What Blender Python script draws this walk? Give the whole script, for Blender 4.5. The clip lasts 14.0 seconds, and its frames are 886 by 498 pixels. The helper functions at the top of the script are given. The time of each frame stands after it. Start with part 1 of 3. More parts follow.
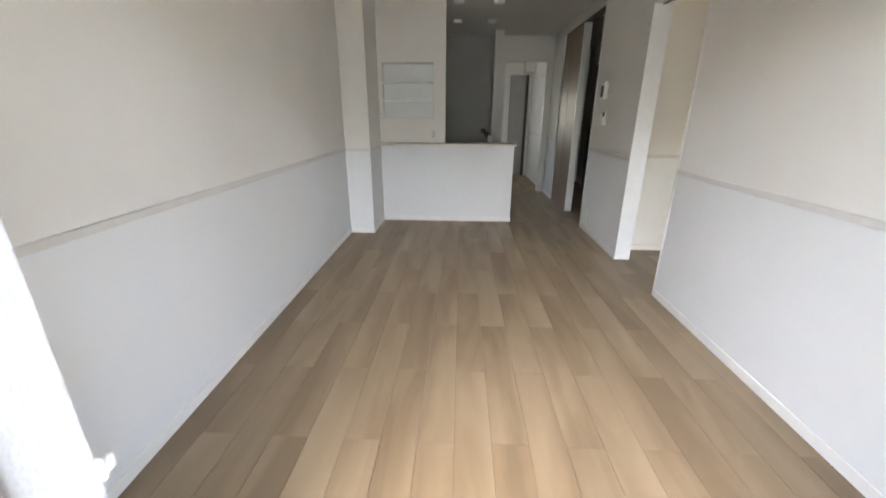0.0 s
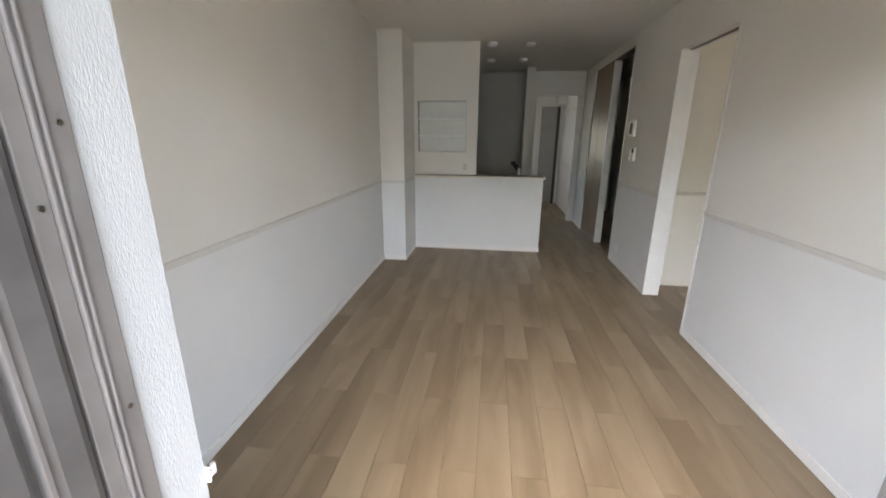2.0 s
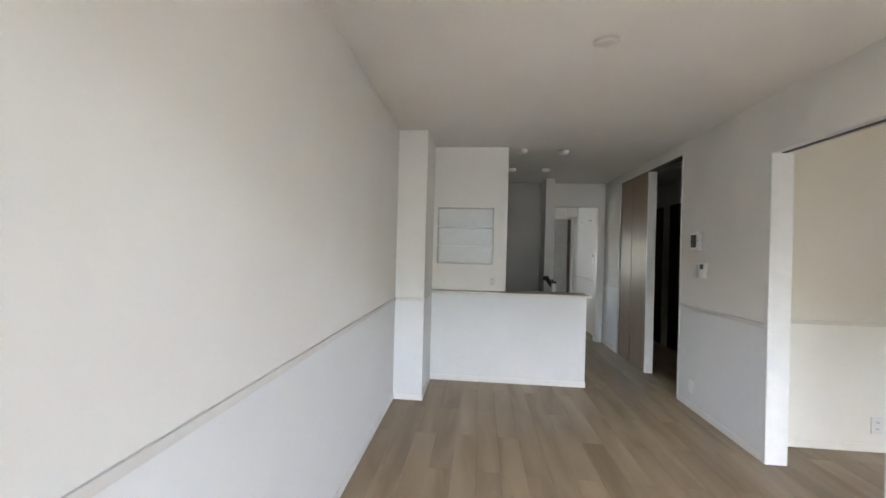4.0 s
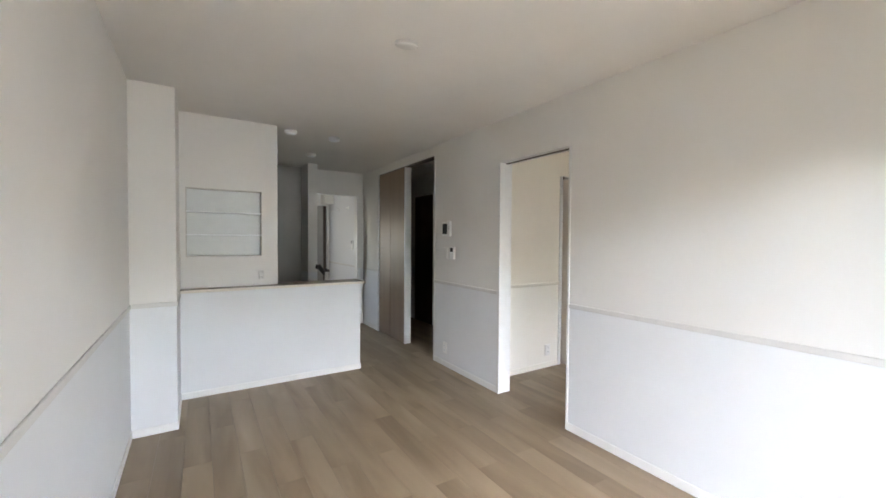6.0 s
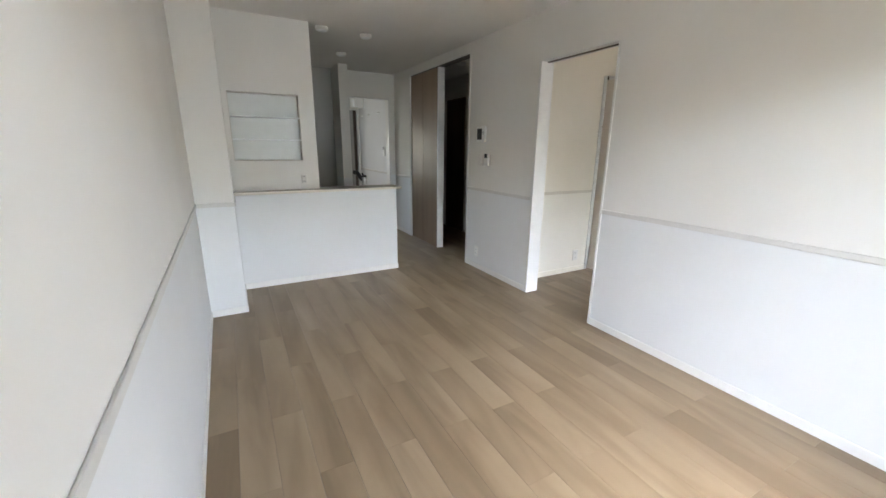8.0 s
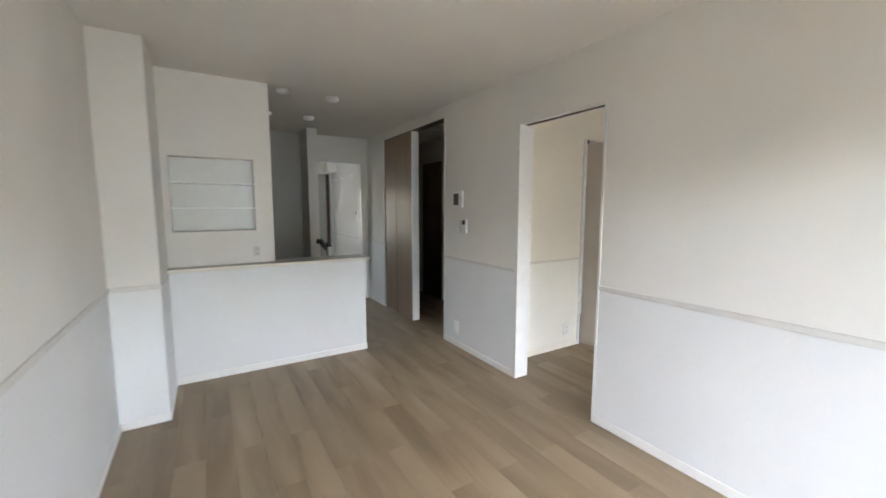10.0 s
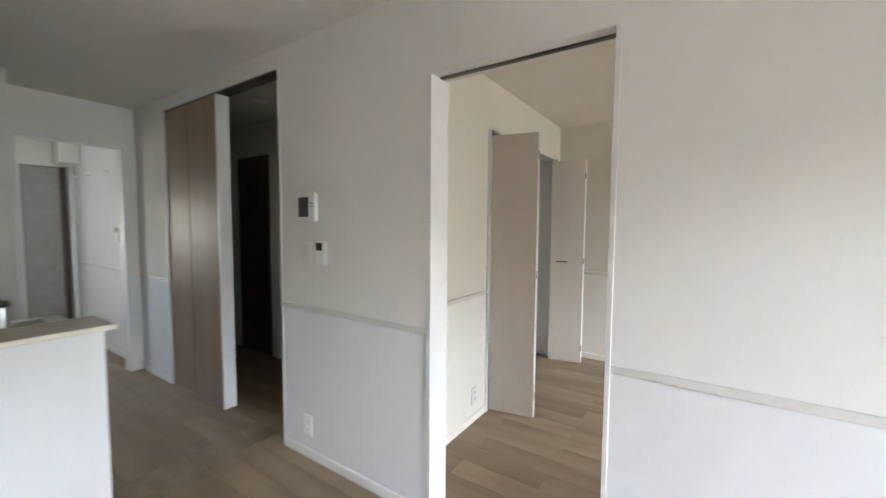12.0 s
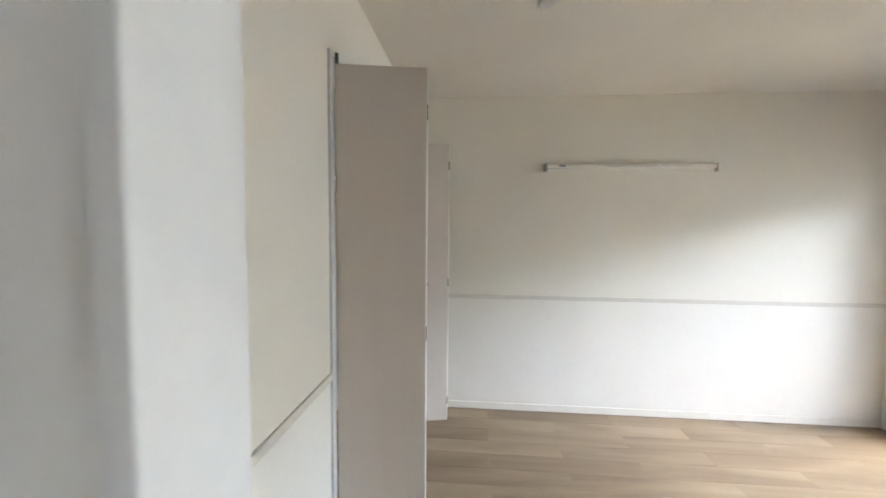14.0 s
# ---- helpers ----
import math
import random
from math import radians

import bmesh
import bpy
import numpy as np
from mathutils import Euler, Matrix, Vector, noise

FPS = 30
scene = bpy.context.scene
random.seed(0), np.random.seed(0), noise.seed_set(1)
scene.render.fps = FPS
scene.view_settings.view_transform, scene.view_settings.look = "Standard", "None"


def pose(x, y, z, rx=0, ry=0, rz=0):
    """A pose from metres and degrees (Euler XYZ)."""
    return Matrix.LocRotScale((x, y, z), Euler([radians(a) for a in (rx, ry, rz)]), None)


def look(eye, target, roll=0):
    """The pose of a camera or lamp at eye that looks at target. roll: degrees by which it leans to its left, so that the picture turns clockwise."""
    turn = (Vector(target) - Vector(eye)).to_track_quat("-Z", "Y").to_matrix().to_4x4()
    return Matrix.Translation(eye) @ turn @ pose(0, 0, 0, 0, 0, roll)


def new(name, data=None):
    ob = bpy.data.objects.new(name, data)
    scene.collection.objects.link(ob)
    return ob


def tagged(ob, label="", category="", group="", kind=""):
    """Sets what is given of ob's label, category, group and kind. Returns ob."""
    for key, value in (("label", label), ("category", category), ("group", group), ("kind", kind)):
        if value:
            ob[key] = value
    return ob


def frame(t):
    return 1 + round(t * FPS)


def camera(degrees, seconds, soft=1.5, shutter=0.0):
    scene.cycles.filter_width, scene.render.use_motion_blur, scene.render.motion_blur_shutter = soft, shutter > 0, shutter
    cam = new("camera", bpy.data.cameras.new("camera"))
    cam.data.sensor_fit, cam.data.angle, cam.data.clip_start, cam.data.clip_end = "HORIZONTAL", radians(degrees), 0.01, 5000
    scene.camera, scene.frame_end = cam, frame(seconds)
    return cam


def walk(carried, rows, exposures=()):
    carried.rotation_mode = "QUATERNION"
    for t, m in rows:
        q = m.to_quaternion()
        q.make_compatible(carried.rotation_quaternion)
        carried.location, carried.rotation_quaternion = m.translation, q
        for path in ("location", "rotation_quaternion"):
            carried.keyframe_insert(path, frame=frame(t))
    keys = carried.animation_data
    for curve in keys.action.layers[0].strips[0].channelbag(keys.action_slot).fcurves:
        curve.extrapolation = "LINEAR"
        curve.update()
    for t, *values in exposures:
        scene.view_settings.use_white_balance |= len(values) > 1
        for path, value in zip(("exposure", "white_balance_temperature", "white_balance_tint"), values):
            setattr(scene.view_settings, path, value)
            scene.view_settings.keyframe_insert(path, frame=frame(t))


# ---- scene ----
cam = camera(98.0, 14.0, shutter=0.5)
PATH = [
    (0, (0.088, 0.018, 1.236), (0.004, 1.905, 0.58), 0.3),
    (0.5, (0.08, -0.035, 1.246), (-0.03, 1.781, 0.415), 0.8),
    (1, (0.093, -0.062, 1.288), (-0.052, 1.746, 0.446), 0.5),
    (1.5, (0.096, -0.08, 1.329), (-0.095, 1.765, 0.579), 0.5),
    (2, (0.1, -0.092, 1.35), (-0.139, 1.816, 0.801), 0.5),
    (2.5, (0.081, -0.008, 1.35), (-0.169, 1.948, 1.022), 0.5),
    (2.7, (0.041, 0.055, 1.353), (-0.2, 2.026, 1.106), 0.9),
    (4.8, (-0.56, 0.901, 1.336), (-0.612, 2.901, 1.356), 0.6),
    (5, (-0.578, 0.876, 1.365), (-0.434, 2.871, 1.371), 0.7),
    (5.5, (-0.631, 0.812, 1.349), (0.142, 2.656, 1.34), 0.5),
    (6, (-0.711, 0.801, 1.356), (0.356, 2.492, 1.308), 0.4),
    (6.5, (-0.762, 0.751, 1.351), (0.327, 2.419, 1.17), 0.2),
    (7, (-0.837, 0.723, 1.332), (0.18, 2.394, 0.915), 0.2),
    (7.2, (-0.851, 0.719, 1.319), (0.118, 2.389, 0.795), 0.2),
    (9.3, (-0.727, 0.758, 1.375), (0.166, 2.509, 1.002), 0.2),
    (9.5, (-0.692, 0.862, 1.372), (0.236, 2.607, 1.065), 0.4),
    (10, (-0.572, 1.104, 1.394), (0.461, 2.804, 1.179), 0.1),
    (10.5, (-0.448, 1.408, 1.374), (0.782, 2.977, 1.217), 0.3),
    (11, (-0.301, 1.768, 1.388), (1.087, 3.2, 1.236), 0.3),
    (11.5, (-0.131, 2.109, 1.37), (1.388, 3.403, 1.244), 0.3),
    (12, (0.122, 2.388, 1.378), (1.778, 3.501, 1.252), 0.4),
    (12.5, (0.392, 2.644, 1.396), (2.158, 3.573, 1.262), 0.3),
    (13, (0.704, 2.86, 1.399), (2.577, 3.549, 1.265), 0.4),
    (13.5, (0.981, 3.01, 1.423), (2.923, 3.47, 1.29), 0.6),
    (14, (1.265, 3.151, 1.448), (3.254, 3.319, 1.32), 0.5),
]
walk(cam, [(t, look(eye, target, roll)) for t, eye, target, roll in PATH],
     [(0, 5.2, 7700, 11), (1.0, 4.88, 7700, 11), (2.5, 4.91, 7900, 11), (5.0, 5.8, 7000, 10), (6.0, 5.64, 7400, 11), (7.0, 5.5, 7300, 9),
      (9.5, 5.56, 7500, 10), (11.0, 5.66, 7300, 9), (12.5, 6.02, 7200, 10), (13.0, 6.1, 7100, 10), (13.5, 6.06, 6900, 9), (14, 5.94, 6800, 8)])

# ---- world and light ----
world = bpy.data.worlds.new("sky")
world.use_nodes = True
scene.world = world
_nt = world.node_tree
_bg = _nt.nodes["Background"]
_sky = _nt.nodes.new("ShaderNodeTexSky")
_sky.sky_type = "NISHITA"
_sky.sun_disc = False
_sky.sun_elevation = radians(62)
_sky.sun_rotation = radians(185)
_sky.dust_density = 3.0
_sky.air_density = 1.0
_nt.links.new(_sky.outputs[0], _bg.inputs[0])
_bg.inputs[1].default_value = 0.15

sun = new("sun", bpy.data.lights.new("sun", "SUN"))
sun.data.energy = 0.5
sun.data.angle = radians(30)
sun.data.color = (1.0, 0.95, 0.88)
sun.matrix_world = look((0, 0, 0), (0.041, 0.468, -0.883))

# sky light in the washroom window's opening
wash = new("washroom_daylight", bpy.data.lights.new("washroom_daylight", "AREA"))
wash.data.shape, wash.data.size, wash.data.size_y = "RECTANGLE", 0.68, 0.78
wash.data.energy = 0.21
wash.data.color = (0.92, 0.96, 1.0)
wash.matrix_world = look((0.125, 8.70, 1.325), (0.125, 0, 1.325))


# ---- materials ----
def material(name, rough=0.5, metal=0.0):
    m = bpy.data.materials.new(name)
    m.use_nodes = True
    b = m.node_tree.nodes["Principled BSDF"]
    b.inputs["Roughness"].default_value = rough
    b.inputs["Metallic"].default_value = metal
    return m, m.node_tree, b


def node(nt, kind, **values):
    n = nt.nodes.new(kind)
    for k, v in values.items():
        n.inputs[k].default_value = v
    return n


def ramp(nt, source, stops):
    r = nt.nodes.new("ShaderNodeValToRGB")
    els = r.color_ramp.elements
    while len(els) < len(stops):
        els.new(0.5)
    for e, (p, c) in zip(els, stops):
        e.position, e.color = p, (*c, 1)
    nt.links.new(source, r.inputs[0])
    return r.outputs[0]


def bump(nt, bsdf, height, strength, distance):
    b = node(nt, "ShaderNodeBump", Strength=strength, Distance=distance)
    nt.links.new(height, b.inputs["Height"])
    nt.links.new(b.outputs[0], bsdf.inputs["Normal"])


def paper(name, a, c, scale=260.0, depth=0.0007, strength=0.45):
    """Vinyl wallpaper: a fine woven relief, a faint cloudiness."""
    m, nt, b = material(name, 0.82)
    geo = nt.nodes.new("ShaderNodeNewGeometry")
    stretch = nt.nodes.new("ShaderNodeMapping")
    stretch.inputs["Scale"].default_value = (1, 1, 0.35)
    nt.links.new(geo.outputs["Position"], stretch.inputs[0])
    fine = node(nt, "ShaderNodeTexNoise", Scale=scale, Detail=3.0, Roughness=0.6)
    nt.links.new(stretch.outputs[0], fine.inputs["Vector"])
    cloud = node(nt, "ShaderNodeTexNoise", Scale=1.7, Detail=3.0)
    nt.links.new(geo.outputs["Position"], cloud.inputs["Vector"])
    nt.links.new(ramp(nt, cloud.outputs[0], [(0.3, a), (0.7, c)]), b.inputs["Base Color"])
    bump(nt, b, fine.outputs[0], strength, depth)
    return m


def paint(name, colour, rough=0.45, speck=0.02):
    """Sprayed or moulded surface: faint mottling and a very slight orange peel."""
    m, nt, b = material(name, rough)
    tc = nt.nodes.new("ShaderNodeTexCoord")
    n = node(nt, "ShaderNodeTexNoise", Scale=14.0, Detail=4.0)
    nt.links.new(tc.outputs["Object"], n.inputs["Vector"])
    lo = tuple(max(0, v - speck) for v in colour)
    hi = tuple(min(1, v + speck) for v in colour)
    nt.links.new(ramp(nt, n.outputs[0], [(0.3, lo), (0.7, hi)]), b.inputs["Base Color"])
    f = node(nt, "ShaderNodeTexNoise", Scale=220.0, Detail=2.0)
    nt.links.new(tc.outputs["Object"], f.inputs["Vector"])
    bump(nt, b, f.outputs[0], 0.08, 0.0006)
    return m


def wood(name, dark, mid, light, rough, spread, across=(26.0, 1.1, 26.0), shine=0.5):
    """Printed wood: long soft streaks, fine grain; each board its own shade."""
    m, nt, b = material(name, rough)
    b.inputs["Specular IOR Level"].default_value = shine
    info = nt.nodes.new("ShaderNodeObjectInfo")
    tc = nt.nodes.new("ShaderNodeTexCoord")
    shift = node(nt, "ShaderNodeVectorMath")
    shift.operation = "MULTIPLY_ADD"
    nt.links.new(info.outputs["Random"], shift.inputs[0])
    shift.inputs[1].default_value = (37, 91, 13)
    nt.links.new(tc.outputs["Object"], shift.inputs[2])
    st = nt.nodes.new("ShaderNodeMapping")
    st.inputs["Scale"].default_value = across
    nt.links.new(shift.outputs[0], st.inputs[0])
    broad = node(nt, "ShaderNodeTexNoise", Scale=0.75, Detail=3.0, Roughness=0.5, Distortion=0.6)
    nt.links.new(st.outputs[0], broad.inputs["Vector"])
    st2 = nt.nodes.new("ShaderNodeMapping")
    st2.inputs["Scale"].default_value = tuple(v * 6 for v in across)
    nt.links.new(shift.outputs[0], st2.inputs[0])
    fine = node(nt, "ShaderNodeTexNoise", Scale=1.0, Detail=4.0, Roughness=0.65)
    nt.links.new(st2.outputs[0], fine.inputs["Vector"])
    both = node(nt, "ShaderNodeMath")
    both.operation = "MULTIPLY_ADD"
    nt.links.new(fine.outputs[0], both.inputs[0])
    both.inputs[1].default_value = 0.07
    nt.links.new(broad.outputs[0], both.inputs[2])
    tone = ramp(nt, both.outputs[0], [(0.38, dark), (0.58, mid), (0.82, light)])
    hsv = nt.nodes.new("ShaderNodeHueSaturation")
    val = node(nt, "ShaderNodeMapRange")
    val.inputs["To Min"].default_value = 1 - spread
    val.inputs["To Max"].default_value = 1 + spread
    nt.links.new(info.outputs["Random"], val.inputs["Value"])
    nt.links.new(val.outputs[0], hsv.inputs["Value"])
    nt.links.new(tone, hsv.inputs["Color"])
    nt.links.new(hsv.outputs[0], b.inputs["Base Color"])
    rr = node(nt, "ShaderNodeMapRange")
    rr.inputs["To Min"].default_value = rough - 0.06
    rr.inputs["To Max"].default_value = rough + 0.08
    nt.links.new(fine.outputs[0], rr.inputs["Value"])
    nt.links.new(rr.outputs[0], b.inputs["Roughness"])
    bump(nt, b, fine.outputs[0], 0.1, 0.0006)
    return m


def metal(name, colour, rough):
    m, nt, b = material(name, rough, 1.0)
    tc = nt.nodes.new("ShaderNodeTexCoord")
    n = node(nt, "ShaderNodeTexNoise", Scale=60.0, Detail=3.0)
    nt.links.new(tc.outputs["Object"], n.inputs["Vector"])
    nt.links.new(ramp(nt, n.outputs[0], [(0.3, tuple(v * 0.92 for v in colour)), (0.7, colour)]), b.inputs["Base Color"])
    return m


def pane_glass():
    m = bpy.data.materials.new("pane_glass")
    m.use_nodes = True
    nt = m.node_tree
    nt.nodes.remove(nt.nodes["Principled BSDF"])
    clear = nt.nodes.new("ShaderNodeBsdfTransparent")
    gloss = node(nt, "ShaderNodeBsdfGlossy", Roughness=0.02)
    fres = node(nt, "ShaderNodeFresnel", IOR=1.45)
    mix = nt.nodes.new("ShaderNodeMixShader")
    nt.links.new(fres.outputs[0], mix.inputs[0])
    nt.links.new(clear.outputs[0], mix.inputs[1])
    nt.links.new(gloss.outputs[0], mix.inputs[2])
    nt.links.new(mix.outputs[0], nt.nodes["Material Output"].inputs[0])
    return m


PAPER_LOW = paper("white_wallpaper", (0.718, 0.725, 0.728), (0.753, 0.76, 0.763))
PAPER_UP = paper("cream_wallpaper", (0.738, 0.718, 0.682), (0.773, 0.753, 0.717))
PAPER_CREAM = paper("warm_cream_wallpaper", (0.785, 0.735, 0.64), (0.82, 0.77, 0.675))
PAPER_CREAM_LOW = paper("pale_cream_wallpaper", (0.78, 0.742, 0.668), (0.815, 0.777, 0.703))
PAPER_CEIL = paper("ceiling_wallpaper", (0.71, 0.69, 0.655), (0.75, 0.73, 0.695), 200.0)
PAPER_CEIL_CREAM = paper("cream_ceiling_wallpaper", (0.70, 0.655, 0.58), (0.74, 0.695, 0.62), 200.0)
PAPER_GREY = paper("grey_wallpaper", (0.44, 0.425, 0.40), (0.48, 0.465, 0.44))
# white reveal paper, darkened in its colour to hold back the daylight on it
PAPER_REVEAL = paper("coarse_wallpaper_toned_down", (0.44, 0.455, 0.47), (0.48, 0.495, 0.51), 420.0, 0.0016, 0.8)
WHITE = paint("white_satin_paint", (0.71, 0.70, 0.68), 0.4)
RAIL_WHITE = paint("grey_white_moulding", (0.64, 0.62, 0.59), 0.5)
RAIL_CREAM = paint("cream_moulding", (0.66, 0.61, 0.525), 0.5)
BASE_CREAM = paint("cream_baseboard", (0.79, 0.745, 0.66), 0.42)
IVORY = paint("ivory_plastic", (0.84, 0.80, 0.715), 0.38, 0.01)
BASE_WHITE = paint("baseboard_white", (0.78, 0.77, 0.75), 0.42)
PLASTIC = paint("white_plastic", (0.84, 0.84, 0.82), 0.35, 0.01)
PLATE = paint("off_white_plate", (0.73, 0.71, 0.675), 0.4, 0.01)
AGED = paint("aged_white_plastic", (0.60, 0.585, 0.555), 0.4)
# niche lining: the recess's shade is mixed into this grey-beige
NICHE_SHADED = paint("niche_shaded_sides", (0.60, 0.57, 0.52), 0.45, 0.02)
NICHE_BACK = paint("niche_back", (0.70, 0.72, 0.705), 0.35, 0.015)
SHELF = paint("shelf_white", (0.88, 0.90, 0.91), 0.5, 0.01)
GREY_PLASTIC = paint("grey_plastic", (0.34, 0.34, 0.34), 0.4)
SPOUT = paint("dark_spout", (0.045, 0.04, 0.04), 0.3, 0.01)
BLACK = paint("black_plastic", (0.010, 0.010, 0.011), 0.5, 0.003)
TRACK = paint("dark_track", (0.07, 0.05, 0.04), 0.5, 0.01)
FLOOR = wood("pale_oak_floor", (0.212, 0.153, 0.095), (0.297, 0.221, 0.142), (0.372, 0.284, 0.190), 0.36, 0.024, (6.0, 0.95, 6.0), 0.3)
SUBFLOOR = paint("subfloor", (0.10, 0.07, 0.05), 0.8)
DOORWOOD = wood("greige_wood_door", (0.232, 0.154, 0.098), (0.250, 0.167, 0.107), (0.266, 0.180, 0.117), 0.44, 0.03, (12.0, 12.0, 0.7), 0.3)
CLOSETWOOD = wood("pale_beige_door", (0.625, 0.555, 0.487), (0.64, 0.57, 0.502), (0.655, 0.585, 0.517), 0.42, 0.02, (9.0, 9.0, 0.6))
GREYDOOR = paint("grey_door", (0.34, 0.325, 0.31), 0.4)
BROWNWOOD = wood("dark_brown_door", (0.045, 0.024, 0.014), (0.07, 0.038, 0.022), (0.095, 0.055, 0.033), 0.35, 0.03, (30.0, 30.0, 1.0))
COUNTER = paint("beige_counter", (0.46, 0.43, 0.38), 0.22, 0.03)
COUNTER_EDGE = paint("cream_counter_edge", (0.74, 0.69, 0.60), 0.35)
KITCHEN = paint("kitchen_cabinet", (0.70, 0.68, 0.64), 0.35)
STEEL = metal("brushed_steel", (0.62, 0.62, 0.61), 0.28)
CHROME = metal("chrome", (0.85, 0.85, 0.86), 0.08)
DARKMETAL = metal("dark_hinge", (0.16, 0.14, 0.12), 0.4)
ALU = paint("warm_grey_frame", (0.165, 0.153, 0.15), 0.35)
ALU_DARK = paint("grey_sash", (0.095, 0.09, 0.09), 0.35)
SEAL = paint("black_seal", (0.02, 0.02, 0.02), 0.7, 0.004)
CONCRETE = paint("balcony_concrete", (0.13, 0.125, 0.115), 0.85, 0.04)
GROUND = paint("ground", (0.070, 0.070, 0.045), 0.95, 0.02)
BLOCKER = paint("sky_blocker", (0.125, 0.12, 0.095), 0.9, 0.03)
# warm pale colour of the added wall that reflects light indoors
BOUNCE = paint("pale_bounce", (0.80, 0.725, 0.60), 0.9, 0.03)
GLASS = pane_glass()


# ---- building blocks ----
def bx(bm, x0, x1, y0, y1, z0, z1, mat=0, bevel=0.0):
    vs = [bm.verts.new((x, y, z)) for x in (x0, x1) for y in (y0, y1) for z in (z0, z1)]
    quads = ((0, 1, 3, 2), (4, 6, 7, 5), (0, 4, 5, 1), (2, 3, 7, 6), (0, 2, 6, 4), (1, 5, 7, 3))
    fs = [bm.faces.new([vs[i] for i in q]) for q in quads]
    for f in fs:
        f.material_index = mat
    if bevel:
        es = list({e for f in fs for e in f.edges})
        out = bmesh.ops.bevel(bm, geom=es, offset=bevel, segments=2, profile=0.5, affect="EDGES")
        for f in out["faces"]:
            f.material_index = mat
    return bm


def cyl(bm, a, c, r0, r1=None, n=24, mat=0, caps=True):
    """A straight round bar from a to c."""
    a, c = Vector(a), Vector(c)
    r1 = r0 if r1 is None else r1
    q = (c - a).to_track_quat("Z", "Y")
    rings = []
    for p, r in ((a, r0), (c, r1)):
        rings.append([bm.verts.new(p + q @ Vector((r * math.cos(2 * math.pi * i / n), r * math.sin(2 * math.pi * i / n), 0))) for i in range(n)])
    for i in range(n):
        f = bm.faces.new((rings[0][i], rings[0][(i + 1) % n], rings[1][(i + 1) % n], rings[1][i]))
        f.smooth, f.material_index = True, mat
    if caps:
        bm.faces.new(rings[0][::-1]).material_index = mat
        bm.faces.new(rings[1]).material_index = mat
    return bm


def lathe(bm, centre, profile, n=40, sx=1.0, sy=1.0):
    """Turned shape about z: profile rows of (radius, height)."""
    cx, cy, cz = centre
    rings = []
    for r, h in profile:
        rings.append([bm.verts.new((cx + sx * r * math.cos(2 * math.pi * i / n), cy + sy * r * math.sin(2 * math.pi * i / n), cz + h)) for i in range(n)])
    for a, c in zip(rings, rings[1:]):
        for i in range(n):
            bm.faces.new((a[i], a[(i + 1) % n], c[(i + 1) % n], c[i])).smooth = True
    bm.faces.new(rings[0][::-1])
    bm.faces.new(rings[-1])
    return bm


def mesh_ob(name, bm, mats):
    me = bpy.data.meshes.new(name)
    bmesh.ops.recalc_face_normals(bm, faces=bm.faces[:])
    bm.to_mesh(me)
    bm.free()
    for m in mats if isinstance(mats, (list, tuple)) else (mats,):
        me.materials.append(m)
    return new(name, me)


def part(name, bm, mats, parent, label=""):
    ob = mesh_ob(name, bm, mats)
    ob.parent = parent
    ob.matrix_parent_inverse = parent.matrix_basis.inverted()
    return tagged(ob, label)


def thing(name, at, label, category, group="", kind=""):
    e = new(name)
    e.empty_display_size = 0.1
    e.matrix_basis = pose(*at)
    return tagged(e, label, category, group, kind)


def box_part(name, dims, mat, parent, label="", bevel=0.0):
    return part(name, bx(bmesh.new(), *dims, bevel=bevel), mat, parent, label)


def structure(name, boxes, mats, label, bevel=0.0):
    bm = bmesh.new()
    for d in boxes:
        bx(bm, *d, bevel=bevel)
    return tagged(mesh_ob(name, bm, mats), label, name.rstrip("_0123456789").replace("_", " "), kind="structure")


# ---- plan ----
XL, XR, XB = -1.112, 1.508, 1.632       # left wall, right wall, its bedroom side
YW, YE = 0.325, 6.72                    # window wall, end wall
CEIL, DADO = 2.40, 0.895
XF = 4.238                              # far wall of the bedroom
YC = 3.668                              # closet wall
YWB = 0.20                              # bedroom window wall


def wall(name, label, boxes, cream=False, split=False):
    """Walls papered white below the dado and cream above it."""
    mats = (PAPER_CREAM_LOW, PAPER_CREAM) if cream else (PAPER_LOW, PAPER_UP)
    if split:
        e = thing(name, (boxes[0][0], boxes[0][2], 0), label, "wall", kind="structure")
        for x0, x1, y0, y1, z0, z1 in boxes:
            bm = bmesh.new()
            for a, c, k in ((z0, min(z1, DADO), 0), (max(z0, DADO), z1, 1)):
                if c > a:
                    bx(bm, x0, x1, y0, y1, a, c, k)
            part("pier" if z0 < DADO else "lintel", bm, mats, e)
        return e
    bm = bmesh.new()
    for x0, x1, y0, y1, z0, z1 in boxes:
        if z0 < DADO < z1:
            bx(bm, x0, x1, y0, y1, z0, DADO, 0)
            bx(bm, x0, x1, y0, y1, DADO, z1, 1)
        else:
            bx(bm, x0, x1, y0, y1, z0, z1, 0 if z1 <= DADO else 1)
    return tagged(mesh_ob(name, bm, mats), label, "wall", kind="structure")


TOP = 2.44
wall("wall_left", "cream wallpapered wall, white below a moulded dado rail", [
    (XL - 0.14, XL, 0.10, 4.08, -0.1, TOP), (XL - 0.14, XL, 4.08, 8.9, -0.1, TOP)])
LEAN = 0.0155


def lean(ob):
    """The left wall runs in slightly towards the window."""
    for v in ob.data.vertices:
        if v.co.y < 4.08:
            v.co.x += (4.08 - v.co.y) * LEAN
    return ob


